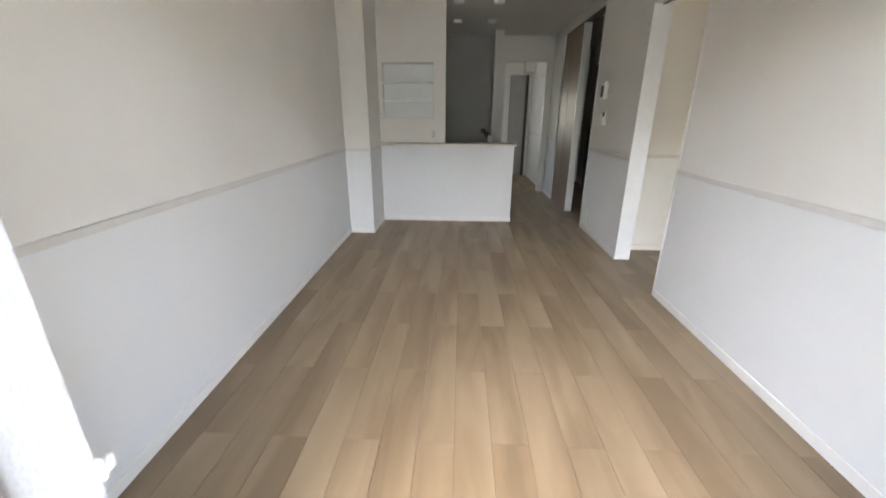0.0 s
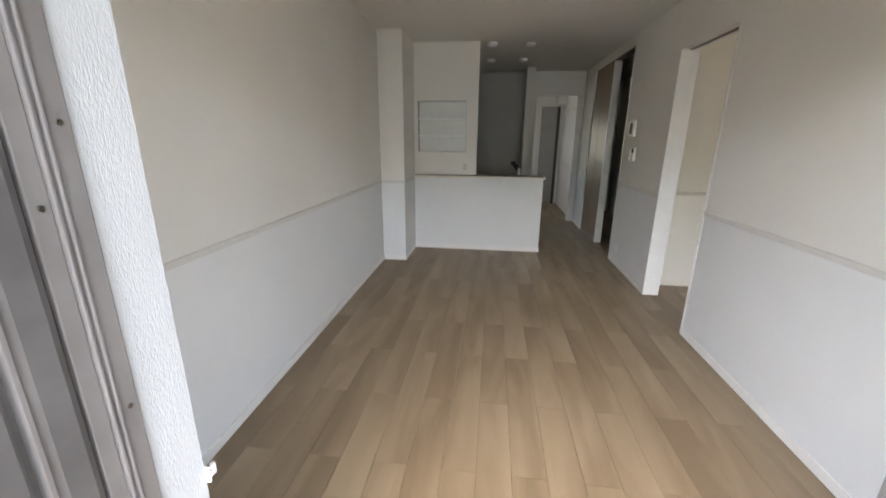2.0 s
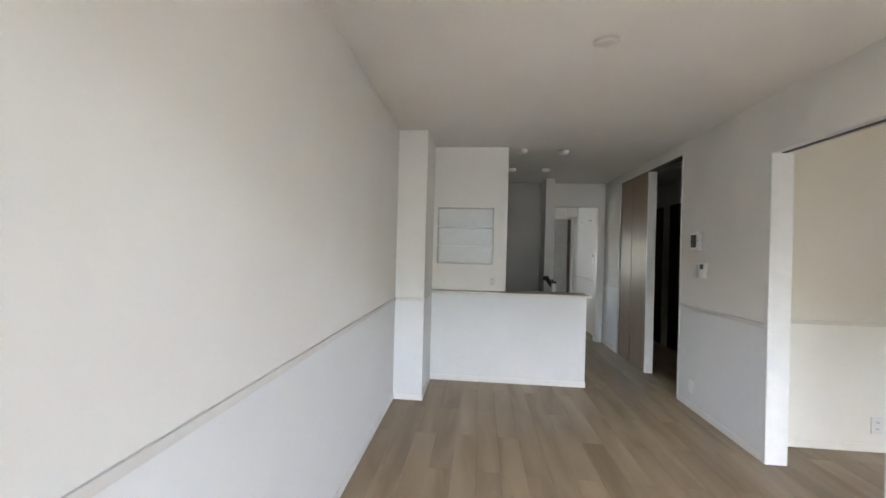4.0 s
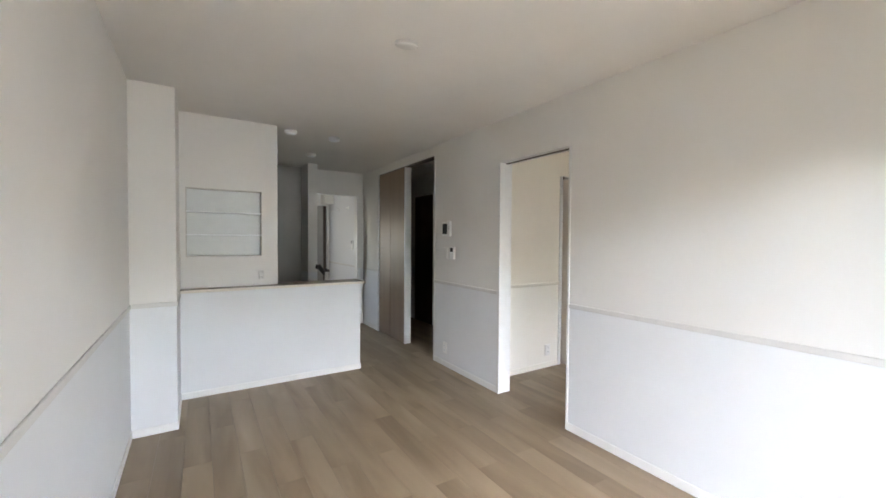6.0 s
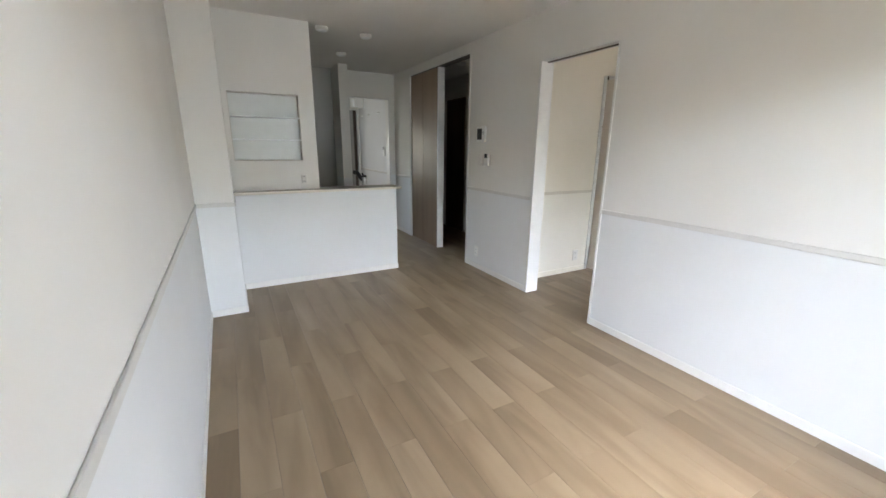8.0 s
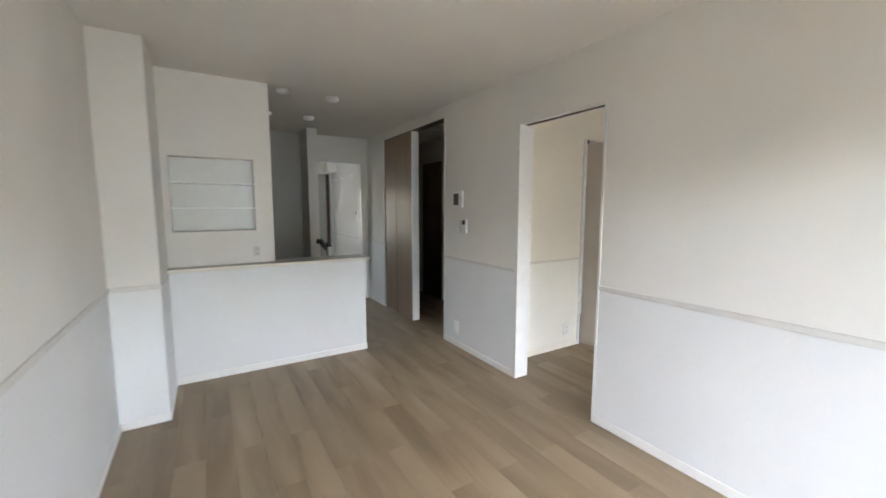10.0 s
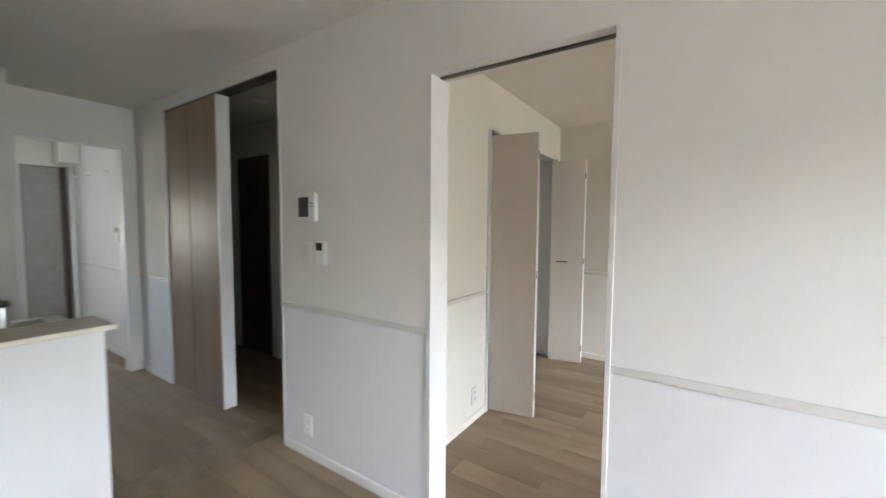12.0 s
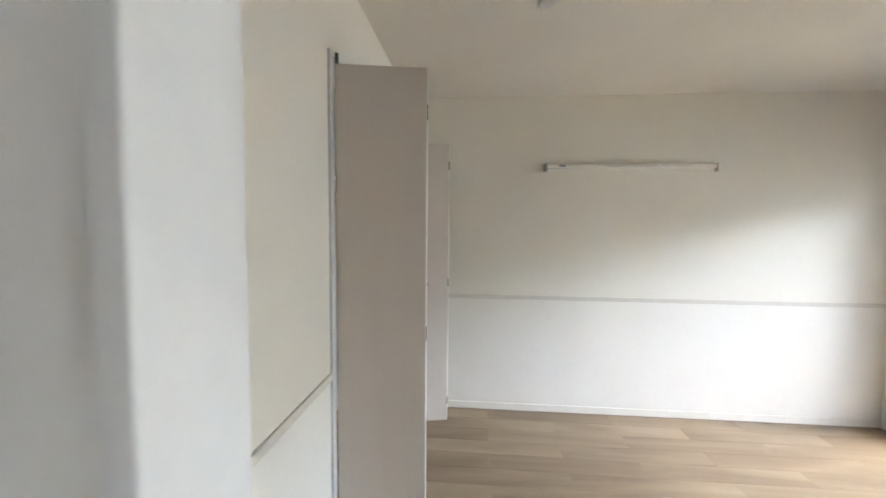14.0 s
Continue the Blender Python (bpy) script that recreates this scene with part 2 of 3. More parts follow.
lean(bpy.data.objects["wall_left"])
wall("wall_right", "wallpapered wall with two doorways, cream over white", [
    (XR, XB, YW, 2.645, 0, TOP), (XR, XB, 2.645, 3.386, 2.04, TOP), (XR, XB, 3.386, 4.505, 0, TOP),
    (XR, XB, 4.505, 6.095, 2.305, TOP), (XR, XB, 6.095, YE + 0.12, 0, TOP)], split=True)
wall("wall_passage", "white papered wall of the washroom passage", [(XR, XB, YE + 0.12, 8.9, 0, TOP)])
bpy.data.objects["wall_passage"].data.materials[1] = PAPER_LOW
wall("wall_end", "end wall of the kitchen with an open doorway", [
    (XL, 0.766, YE, YE + 0.12, 0, TOP), (0.766, 1.405, YE, YE + 0.12, 2.05, TOP), (1.405, XR, YE, YE + 0.12, 0, TOP)], split=True)
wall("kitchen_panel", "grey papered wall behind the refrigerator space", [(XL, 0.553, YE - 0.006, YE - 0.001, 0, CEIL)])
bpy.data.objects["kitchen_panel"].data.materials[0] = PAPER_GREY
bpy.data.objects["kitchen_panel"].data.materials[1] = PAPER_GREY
wall("wall_stub", "short cream partition beside the refrigerator space", [(0.553, 0.678, 6.30, YE, 0, TOP)])
wall("wall_column", "boxed corner column papered cream over white", [(XL, -0.853, 4.08, 4.656, 0, TOP)])
wall("wall_closet", "bedroom wall with a wide closet opening", [
    (XB, 2.622, YC, YC + 0.12, 0, TOP), (2.622, 4.075, YC, YC + 0.12, 2.06, TOP), (4.075, XF, YC, YC + 0.12, 0, TOP)], True, True)
wall("wall_closet_back", "plain back and side walls of the closet", [
    (XB, XF + 0.14, 4.40, 4.505, 0, TOP), (2.50, 2.60, YC + 0.12, 4.40, 0, TOP), (4.10, XF, YC + 0.12, 4.40, 0, TOP)])
wall("wall_far", "bedroom far wall, cream over white wallpaper", [(XF, XF + 0.14, 0.0, 4.40, -0.1, TOP)], True)
wall("wall_hall", "dim hall wall with dark doors", [(2.40, 2.52, 4.505, 8.0, 0, TOP), (XB, 2.40, 7.88, 8.0, 0, TOP)])
wall("wall_washroom", "far wall of the washroom passage", [
    (XL, -0.25, 8.65, 8.77, 0, TOP), (-0.25, 0.50, 8.65, 8.77, 0, 0.90), (-0.25, 0.50, 8.65, 8.77, 1.75, TOP),
    (0.50, 1.07, 8.65, 8.77, 0, TOP), (1.07, 1.46, 8.65, 8.77, 2.03, TOP), (1.46, XR, 8.65, 8.77, 0, TOP)])
wall("wall_bulkhead", "small boxed-in bulkhead over the passage door", [(1.335, XR, 8.33, 8.649, 2.045, CEIL - 0.001)])
# window walls
WX0, WX1, WZ = -0.315, 1.255, 2.02
BX0, BX1, BZ, BH = 2.40, 4.05, 0.12, 1.84
wall("wall_window", "window wall of the living room", [
    (XL, WX0, 0.10, YW, -0.1, TOP), (WX0, WX1, 0.10, YW, WZ, TOP), (WX1, XB, 0.10, YW, -0.1, TOP)])
wall("wall_window_bedroom", "window wall of the bedroom", [
    (XB, BX0, 0.07, YWB, -0.1, TOP), (BX0, BX1, 0.07, YWB, -0.1, BZ - 0.02), (BX0, BX1, 0.07, YWB, BH, TOP), (BX1, XF, 0.07, YWB, -0.1, TOP)])

# counter wall: low front, full-height part with a shelf niche
e = thing("wall_counter", (0, 4.70, 0), "half wall before the kitchen with a recessed niche", "wall", kind="structure")
NX0, NX1, NZ0, NZ1 = -0.812, -0.232, 1.199, 1.78
for nm, d, k in (("half_wall", (-0.853, 0.702, 4.656, 4.776, 0, 0.907), 0), ("pier", (-0.853, NX0, 4.656, 4.776, 0.932, TOP), 1),
             ("pier", (NX1, -0.100, 4.656, 4.776, 0.932, TOP), 1), ("apron", (NX0, NX1, 4.656, 4.776, 0.932, NZ0), 1),
             ("lintel", (NX0, NX1, 4.656, 4.776, NZ1, TOP), 1), ("backing", (NX0, NX1, 4.752, 4.776, NZ0, NZ1), 0), ("pier", (XL, -0.853, 4.656, 4.776, 0, TOP), 1)):
    box_part(nm, d, (PAPER_LOW, PAPER_UP)[k], e)

structure("ceiling", [(XL - 0.14, XB - 0.06, 0.10, 8.9, CEIL, CEIL + 0.12), (XB - 0.06, XF + 0.14, 4.45, 8.9, CEIL, CEIL + 0.12)], PAPER_CEIL, "plain off-white papered ceiling")
structure("ceiling_bedroom", [(XB - 0.06, XF + 0.14, 0.07, 4.45, CEIL, CEIL + 0.12)], PAPER_CEIL_CREAM, "plain cream papered bedroom ceiling")
# the unseen overhang's depth is set by how much sky it keeps out
structure("roof_slab", [(XL - 0.6, XF + 0.6, -1.5, 9.2, 2.54, 2.75)], CONCRETE, "concrete roof slab with an unseen overhang added to cut high sky light")
structure("floor_base", [(XL - 0.14, XF + 0.14, 0.10, 8.9, -0.12, -0.009)], SUBFLOOR, "dark subfloor under the boards")
structure("balcony_floor", [(XL - 0.14, XF + 0.14, -2.0, 0.10, -0.25, -0.12)], CONCRETE, "grey concrete balcony floor")
# added out of view to screen sky light from the right
structure("balcony_wall", [(XF + 0.14, XF + 0.28, -2.0, 0.10, -0.25, 2.54)], CONCRETE, "unseen balcony end wall added to cut side light")
structure("ground", [(-900, 900, -900, 900, -3.3, -3.2)], GROUND, "open grassy ground outside")
# added out of view: dark obstruction that trims the low sky on this side
structure("neighbour_wall", [(-60, -5, -15.2, -15.0, -3.2, 4.5)], BLOCKER, "unseen grey-green wall added to cut low sky light")
# added out of view: reflects warm light straight in at the windows
structure("neighbour_facade", [(-4.9, 60, -15.2, -15.0, -3.2, 4.9)], BOUNCE, "unseen pale wall added to bounce light into the rooms")
structure("outer_wall", [(XL - 0.3, -0.30, 9.0, 9.14, -3.2, 2.54), (0.55, XF + 0.3, 9.0, 9.14, -3.2, 2.54), (-0.30, 0.55, 9.0, 9.14, -3.2, 0.90), (-0.30, 0.55, 9.0, 9.14, 2.05, 2.54), (XF + 0.14, XF + 0.28, 0.1, 9.0, -3.2, 2.54)], CONCRETE, "outer walls of the house")


# ---- dado rails and baseboards ----
def moulding(name, label, mat, segs, z0, z1, depth):
    """Runs along walls: (axis, wall place, side, from, to)."""
    for axis, at, side, a, c in segs:
        bm = bmesh.new()
        lo, hi = sorted((at, at + side * depth))
        d = (lo, hi, a, c, z0, z1) if axis == "x" else (a, c, lo, hi, z0, z1)
        bx(bm, *d, bevel=min(0.004, depth * 0.4))
        ob = tagged(mesh_ob(name, bm, mat), label, name.replace("_", " "), kind="structure")
        if axis == "x" and at == XL:
            lean(ob)


moulding("dado_rail", "slim moulded dado rail on the wall", RAIL_WHITE, [
    ("x", XL, 1, YW, 4.08), ("y", 4.08, -1, XL + 0.009, -0.853), ("x", -0.853, 1, 4.072, 4.512),
    ("x", XR, -1, YW, 2.628), ("x", XR, -1, 3.41, 4.487), ("x", XR, -1, 6.113, 6.70),
    ("x", XR, -1, YE + 0.13, 8.64),
    ("y", YW, 1, XL + 0.01, WX0 - 0.03)], 0.878, 0.909, 0.009)
moulding("dado_rail", "slim cream dado rail on the bedroom wall", RAIL_CREAM, [
    ("y", YC, -1, XB + 0.01, 2.588), ("x", XF, -1, YWB, 3.64)], 0.878, 0.909, 0.009)
moulding("baseboard", "low cream baseboard along the bedroom wall", BASE_CREAM, [
    ("y", YC, -1, XB + 0.01, 2.588), ("x", XF, -1, YWB, 3.64)], 0.0, 0.055, 0.007)
moulding("baseboard", "low white baseboard along the wall", BASE_WHITE, [
    ("x", XL, 1, YW, 4.08), ("y", 4.08, -1, XL + 0.008, -0.853), ("x", -0.853, 1, 4.073, 4.647),
    ("y", 4.656, -1, -0.853, 0.702), ("x", 0.702, 1, 4.649, 4.776),
    ("x", XR, -1, YW, 2.628), ("x", XR, -1, 3.41, 4.487), ("x", XR, -1, 6.113, 6.712),
    ("x", XR, -1, YE + 0.13, 8.64),
    ("y", YE, -1, 0.69, 0.742), ("y", 6.30, -1, 0.553, 0.678), ("x", 0.678, 1, 6.293, 6.713),
    ("x", 2.40, -1, 4.52, 6.0), ("y", YW, 1, XL + 0.01, WX0)], 0.0, 0.055, 0.007)


# ---- door casings ----
def casing(name, label, axis, y0, y1, z1, a, c, lip=0.022, proud=0.006, thick=0.012, lip0=None):
    """White lining of a doorway: two jambs and a head through the wall."""
    e = thing(name, (0, 0, 0), label, "door frame", kind="structure")
    lip0 = lip if lip0 is None else lip0
    def place(u0, u1, v0, v1, z0, z2):
        return (u0, u1, v0, v1, z0, z2) if axis == "x" else (v0, v1, u0, u1, z0, z2)
    for nm, d in (("jamb", place(a - proud, c + proud, y0 - lip0 + thick, y0 + thick, 0, z1)),
                  ("jamb", place(a - proud, c + proud, y1 - thick, y1 + lip - thick, 0, z1)),
                  ("head", place(a + 0.001, c - 0.001, y0 - lip0 + thick, y1 + lip - thick, z1, z1 + lip))):
        box_part(nm, d, WHITE, e, bevel=0.002)
    return e


d = casing("doorway_1", "white lined doorway to the bedroom", "x", 2.634, 3.394, 2.028, XR, XB, 0.028, lip0=0.017)
box_part("track", (1.560, 1.585, 2.648, 3.377, 2.0215, 2.0275), TRACK, d, "dark sliding door track")
d = casing("doorway_2", "white lined sliding doorway to the hall", "x", 4.494, 6.106, 2.293, XR, XB, 0.02)
box_part("track", (1.515, 1.612, 4.508, 6.092, 2.286, 2.2925), TRACK, d, "dark sliding door track")
casing("doorway_3", "white lined doorway to the washroom", "y", 0.755, 1.416, 2.038, YE, YE + 0.12, 0.02)
casing("closet_frame", "white frame round the closet opening", "y", 2.611, 4.086, 2.048, YC, YC + 0.12, 0.034, 0.010)


# ---- windows ----
def sash(parent, x0, x1, y0, y1, z0, z1, stile, mat):
    e = box_part("stile", (x0, x0 + stile, y0, y1, z0, z1), mat, parent, bevel=0.003)
    box_part("stile", (x1 - stile, x1, y0, y1, z0, z1), mat, parent, bevel=0.003)
    box_part("sash_rail", (x0 + stile, x1 - stile, y0, y1, z0, z0 + 0.07), mat, parent, bevel=0.003)
    box_part("sash_rail", (x0 + stile, x1 - stile, y0, y1, z1 - 0.05, z1), mat, parent, bevel=0.003)
    ym = (y0 + y1) / 2
    g = box_part("pane", (x0 + stile, x1 - stile, ym - 0.003, ym + 0.003, z0 + 0.07, z1 - 0.05), GLASS, parent)
    g.visible_shadow = False
    return e


w = thing("window_1", (WX0, 0.10, 0), "open sliding balcony window with a pale grey frame", "window", kind="structure")
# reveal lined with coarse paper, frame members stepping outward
box_part("reveal", (WX0 - 0.004, WX0 + 0.002, 0.250, YW + 0.002, 0, WZ), PAPER_REVEAL, w, "textured white wallpapered reveal, its colour darkened against strong daylight")
box_part("reveal", (WX1 - 0.002, WX1 + 0.004, 0.250, YW + 0.002, 0, WZ), PAPER_REVEAL, w, "textured white wallpapered reveal, its colour darkened against strong daylight")
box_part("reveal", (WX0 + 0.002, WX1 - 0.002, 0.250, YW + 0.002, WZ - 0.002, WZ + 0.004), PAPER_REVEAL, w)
for s, x in ((1, WX0), (-1, WX1)):
    def fx(a, c):
        return tuple(sorted((x + s * a, x + s * c)))
    box_part("frame_jamb", (*fx(-0.01, 0.010), 0.227, 0.250, -0.02, WZ), ALU, w, bevel=0.0015)
    box_part("frame_ridge", (*fx(-0.01, 0.0135), 0.2225, 0.227, -0.02, WZ), ALU, w, "narrow raised ridge", bevel=0.0015)
    box_part("frame_groove", (*fx(-0.01, 0.0095), 0.2190, 0.2225, -0.02, WZ), ALU, w)
    box_part("frame_ridge", (*fx(-0.01, 0.0135), 0.2145, 0.2190, -0.02, WZ), ALU, w, "narrow raised ridge", bevel=0.0015)
    box_part("frame_jamb", (*fx(-0.01, 0.0095), 0.195, 0.2145, -0.02, WZ), ALU, w, bevel=0.0015)
    box_part("seal", (*fx(-0.01, 0.004), 0.191, 0.195, -0.02, WZ), SEAL, w, "black rubber seal")
    box_part("outer_frame", (*fx(-0.01, 0.016), 0.148, 0.191, -0.02, WZ), ALU_DARK, w, "rounded grey outer frame", bevel=0.010)
    box_part("outer_lip", (*fx(-0.01, 0.018), 0.144, 0.148, -0.02, WZ), ALU, w, "thin pale lip")
    box_part("outer_channel", (*fx(-0.01, 0.006), 0.135, 0.144, -0.02, WZ), ALU_DARK, w)
    box_part("outer_frame", (*fx(-0.01, 0.016), 0.075, 0.135, -0.02, WZ), ALU_DARK, w, bevel=0.004)
    if s == 1:
        for y, z in ((0.2385, 0.30), (0.2385, 0.56), (0.2385, 0.81), (0.2385, 1.05), (0.205, 1.286), (0.2385, 1.362), (0.2385, 1.62)):
            part("screw", cyl(bmesh.new(), (x + 0.009, y, z), (x + 0.0115, y, z), 0.003, n=12), DARKMETAL, w)
box_part("frame_head", (WX0 + 0.02, WX1 - 0.02, 0.09, 0.250, WZ - 0.03, WZ - 0.002), ALU, w)
box_part("frame_sill", (WX0 + 0.02, WX1 - 0.02, 0.09, 0.250, -0.03, -0.002), ALU, w)
box_part("frame_sill", (WX0 + 0.003, WX1 - 0.003, 0.250, YW + 0.01, -0.012, 0.002), WHITE, w)
box_part("sill_rail", (WX0 + 0.02, WX1 - 0.02, 0.236, 0.240, -0.002, 0.012), ALU, w)
sash(w, 0.462, WX1 - 0.02, 0.205, 0.235, 0.012, WZ - 0.03, 0.036, ALU)
sash(w, 0.502, WX1 - 0.02, 0.155, 0.185, 0.012, WZ - 0.03, 0.05, ALU_DARK)
box_part("seal", (0.482, 0.502, 0.188, 0.204, 0.012, WZ - 0.03), SEAL, w, "black brush seal")

w = thing("window_2", (BX0, 0.0, BZ), "sliding bedroom window with a pale grey frame", "window", kind="structure")
for a, c in ((BX0, BX0 + 0.03), (BX1 - 0.03, BX1)):
    box_part("frame_jamb", (a, c, 0.02, 0.14, BZ - 0.018, BH), ALU, w)
box_part("frame_head", (BX0 + 0.03, BX1 - 0.03, 0.02, 0.14, BH - 0.03, BH), ALU, w)
box_part("frame_sill", (BX0 + 0.03, BX1 - 0.03, 0.02, 0.19, BZ - 0.018, BZ), ALU, w)
sash(w, BX0 + 0.03, 2.95, 0.09, 0.12, BZ, BH - 0.03, 0.045, ALU)
sash(w, 2.91, BX1 - 0.03, 0.04, 0.07, BZ, BH - 0.03, 0.045, ALU)

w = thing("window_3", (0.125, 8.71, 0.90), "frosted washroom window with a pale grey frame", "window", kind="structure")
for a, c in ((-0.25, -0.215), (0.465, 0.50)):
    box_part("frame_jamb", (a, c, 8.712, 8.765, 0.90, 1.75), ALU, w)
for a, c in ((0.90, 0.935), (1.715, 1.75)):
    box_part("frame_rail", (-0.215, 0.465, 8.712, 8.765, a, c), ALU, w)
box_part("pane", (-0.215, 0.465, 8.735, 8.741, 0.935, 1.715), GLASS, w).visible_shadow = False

# curtain tieback hook on the reveal's inner corner
h = thing("tieback_hook", (WX0 + 0.004, 0.327, 0.855), "small white plastic curtain tieback hook on the wall edge", "hook")
box_part("base", (-0.319, -0.306, 0.3272, 0.331, 0.842, 0.870), PLASTIC, h, bevel=0.0015)
bm = bmesh.new()
cyl(bm, (-0.3115, 0.331, 0.852), (-0.3115, 0.341, 0.851), 0.005, n=12)
cyl(bm, (-0.3115, 0.3405, 0.848), (-0.3115, 0.342, 0.864), 0.005, 0.004, n=12)
part("peg", bm, PLASTIC, h)


# ---- sliding door to the hall ----
s = thing("sliding_door", (1.56, 5.68, 0), "tall greige wood sliding door pushed half open", "door")
box_part("groove", (1.559, 1.564, 5.692, 5.722, 0.006, 2.280), TRACK, s, "dark vertical groove")
box_part("leaf", (1.520, 1.558, 5.710, 6.089, 0.006, 2.283), DOORWOOD, s, bevel=0.003)
box_part("leaf", (1.520, 1.558, 5.276, 5.704, 0.006, 2.283), DOORWOOD, s, bevel=0.003)
box_part("edge_post", (1.519, 1.606, 5.250, 5.275, 0.004, 2.284), WHITE, s, "white door edge", bevel=0.002)
box_part("back_panel", (1.566, 1.605, 5.276, 6.089, 0.006, 2.283), WHITE, s)

# bedroom sliding door, parked beyond the doorway
s = thing("sliding_door", (1.655, 2.25, 0), "brown-edged sliding door parked beside the doorway", "door")
box_part("leaf", (1.642, 1.676, 1.86, 2.652, 0.004, 2.02), DOORWOOD, s, bevel=0.002)


# ---- hinged doors ----
def plain_door(name, label, axis, at, a, c, z1, depth, mat, handle_at):
    e = thing(name, (at if axis == "x" else (a + c) / 2, (a + c) / 2 if axis == "x" else at, 0), label, "door", kind="structure")
    def place(u0, u1, v0, v1, z0, z2):
        return (u0, u1, v0, v1, z0, z2) if axis == "x" else (v0, v1, u0, u1, z0, z2)
    leaf = box_part("leaf", place(at, at + depth, a, c, 0.006, z1), mat, e, bevel=0.002)
    if handle_at is not None:
        bm = bmesh.new()
        cyl(bm, (at, handle_at, 1.0), (at - 0.045, handle_at, 1.0), 0.011, n=16)
        cyl(bm, (at - 0.045, handle_at, 1.0), (at - 0.045, handle_at + 0.11, 1.0), 0.009, n=16)
        part("door_handle", bm, STEEL, e, "brushed lever handle")
    return e


plain_door("door_1", "closed dark brown wooden door in the hall", "x", 2.385, 6.04, 6.60, 2.07, 0.015, BROWNWOOD, None)
plain_door("door_2", "closed dark brown wooden door in the hall", "x", 2.385, 6.83, 7.45, 2.07, 0.015, BROWNWOOD, None)
plain_door("door_3", "plain grey door closed at the passage end", "y", 8.675, 1.085, 1.445, 2.02, 0.036, GREYDOOR, None)
# dark strip in place of the shade in the frame's recess
box_part("recess_shade", (1.392, 1.446, 8.652, 8.674, 0.0, 2.02), TRACK, bpy.data.objects["door_3"], "dark strip standing in for the frame recess's shade")
d = casing("doorway_4", "white frame of the passage door", "y", 1.059, 1.471, 2.018, 8.65, 8.77, 0.062)


# ---- closet folding doors ----
def bifold(name, label, pivot, nose, back, handle_side):
    """Two leaves folded flat together, hinged at the nose."""
    e = thing(name, (*pivot, 0.0), label, "closet door", "folding closet doors")
    for i, (p, q) in enumerate((((pivot), (nose)), ((back), (nose[0] + (0.034 if back[0] > pivot[0] else -0.034), nose[1])))):
        p, q = Vector((*p, 0)), Vector((*q, 0))
        u = (q - p).normalized()
        v = Vector((-u.y, u.x, 0))
        if (Vector((*back, 0)) - Vector((*pivot, 0))).dot(v) < 0:
            v = -v
        if i:
            v = -v
        L, t = (q - p).length, 0.027
        bm = bmesh.new()
        bx(bm, 0, L, 0, t, 0.012, 2.012, bevel=0.0015)
        m = Matrix(((u.x, v.x, 0, p.x), (u.y, v.y, 0, p.y), (0, 0, 1, 0), (0, 0, 0, 1)))
        bmesh.ops.transform(bm, matrix=m, verts=bm.verts[:])
        leaf = part("leaf", bm, CLOSETWOOD, e)
        bm = bmesh.new()
        bx(bm, L, L + 0.002, 0.001, t - 0.001, 0.013, 2.011)
        bmesh.ops.transform(bm, matrix=m, verts=bm.verts[:])
        part("edge_band", bm, WHITE, leaf, "white edge band")
        if i == 0:
            for z in (0.16, 1.03, 1.86):
                bm = bmesh.new()
                bx(bm, L + 0.0005, L + 0.006, t - 0.010, t + 0.008, z - 0.028, z + 0.028, bevel=0.001)
                bmesh.ops.transform(bm, matrix=m, verts=bm.verts[:])
                part("hinge", bm, DARKMETAL, e, "small dark hinge")
        if i == handle_side:
            bm = bmesh.new()
            bx(bm, L - 0.255, L - 0.145, -0.016, -0.009, 1.012, 1.026, bevel=0.002)
            bx(bm, L - 0.245, L - 0.235, -0.010, 0.001, 1.014, 1.024)
            bx(bm, L - 0.165, L - 0.155, -0.010, 0.001, 1.014, 1.024)
            bmesh.ops.transform(bm, matrix=m, verts=bm.verts[:])
            part("handle", bm, DARKMETAL, e, "slim dark bar handle")
    box_part("pivot_pin", (pivot[0] - 0.005, pivot[0] + 0.005, pivot[1] - 0.012, pivot[1] - 0.002, 2.012, 2.047), DARKMETAL, e)
    return e


bifold("folding_door", "pale beige folding closet door folded open", (2.627, 3.655), (2.684, 3.335), (2.772, 3.652), 1)
bifold("folding_door", "pale beige folding closet door folded open with a bar handle", (4.070, 3.655), (4.042, 3.345), (3.945, 3.652), 1)

s = thing("closet_shelf", (3.35, 4.15, 1.68), "white closet shelf with a hanging rail under it", "shelf")
box_part("board", (2.60, 4.10, 3.90, 4.40, 1.68, 1.70), SHELF, s, bevel=0.002)
part("hanging_rail", cyl(bmesh.new(), (2.60, 4.08, 1.60), (4.10, 4.08, 1.60), 0.015), CHROME, s, "chrome hanging rail")
for x in (2.62, 3.35, 4.08):
    box_part("bracket", (x - 0.01, x + 0.01, 4.06, 4.10, 1.585, 1.68), PLASTIC, s)


# ---- niche and counter ----
n = thing("niche_shelf", (-0.52, 4.70, NZ0), "white recessed wall niche with two thin shelves", "shelf")
for d in ((NX0, NX0 + 0.005, 4.6575, 4.751, NZ0, NZ1), (NX1 - 0.005, NX1, 4.6575, 4.751, NZ0, NZ1)):
    box_part("side", d, NICHE_SHADED, n, "inner side with shade put into its grey-beige colour", bevel=0.0015)
for d in ((NX0 + 0.005, NX1 - 0.005, 4.6575, 4.751, NZ0, NZ0 + 0.005), (NX0 + 0.005, NX1 - 0.005, 4.6575, 4.751, NZ1 - 0.005, NZ1)):
    box_part("edge", d, NICHE_SHADED, n, "inner edge with shade put into its grey-beige colour", bevel=0.0015)
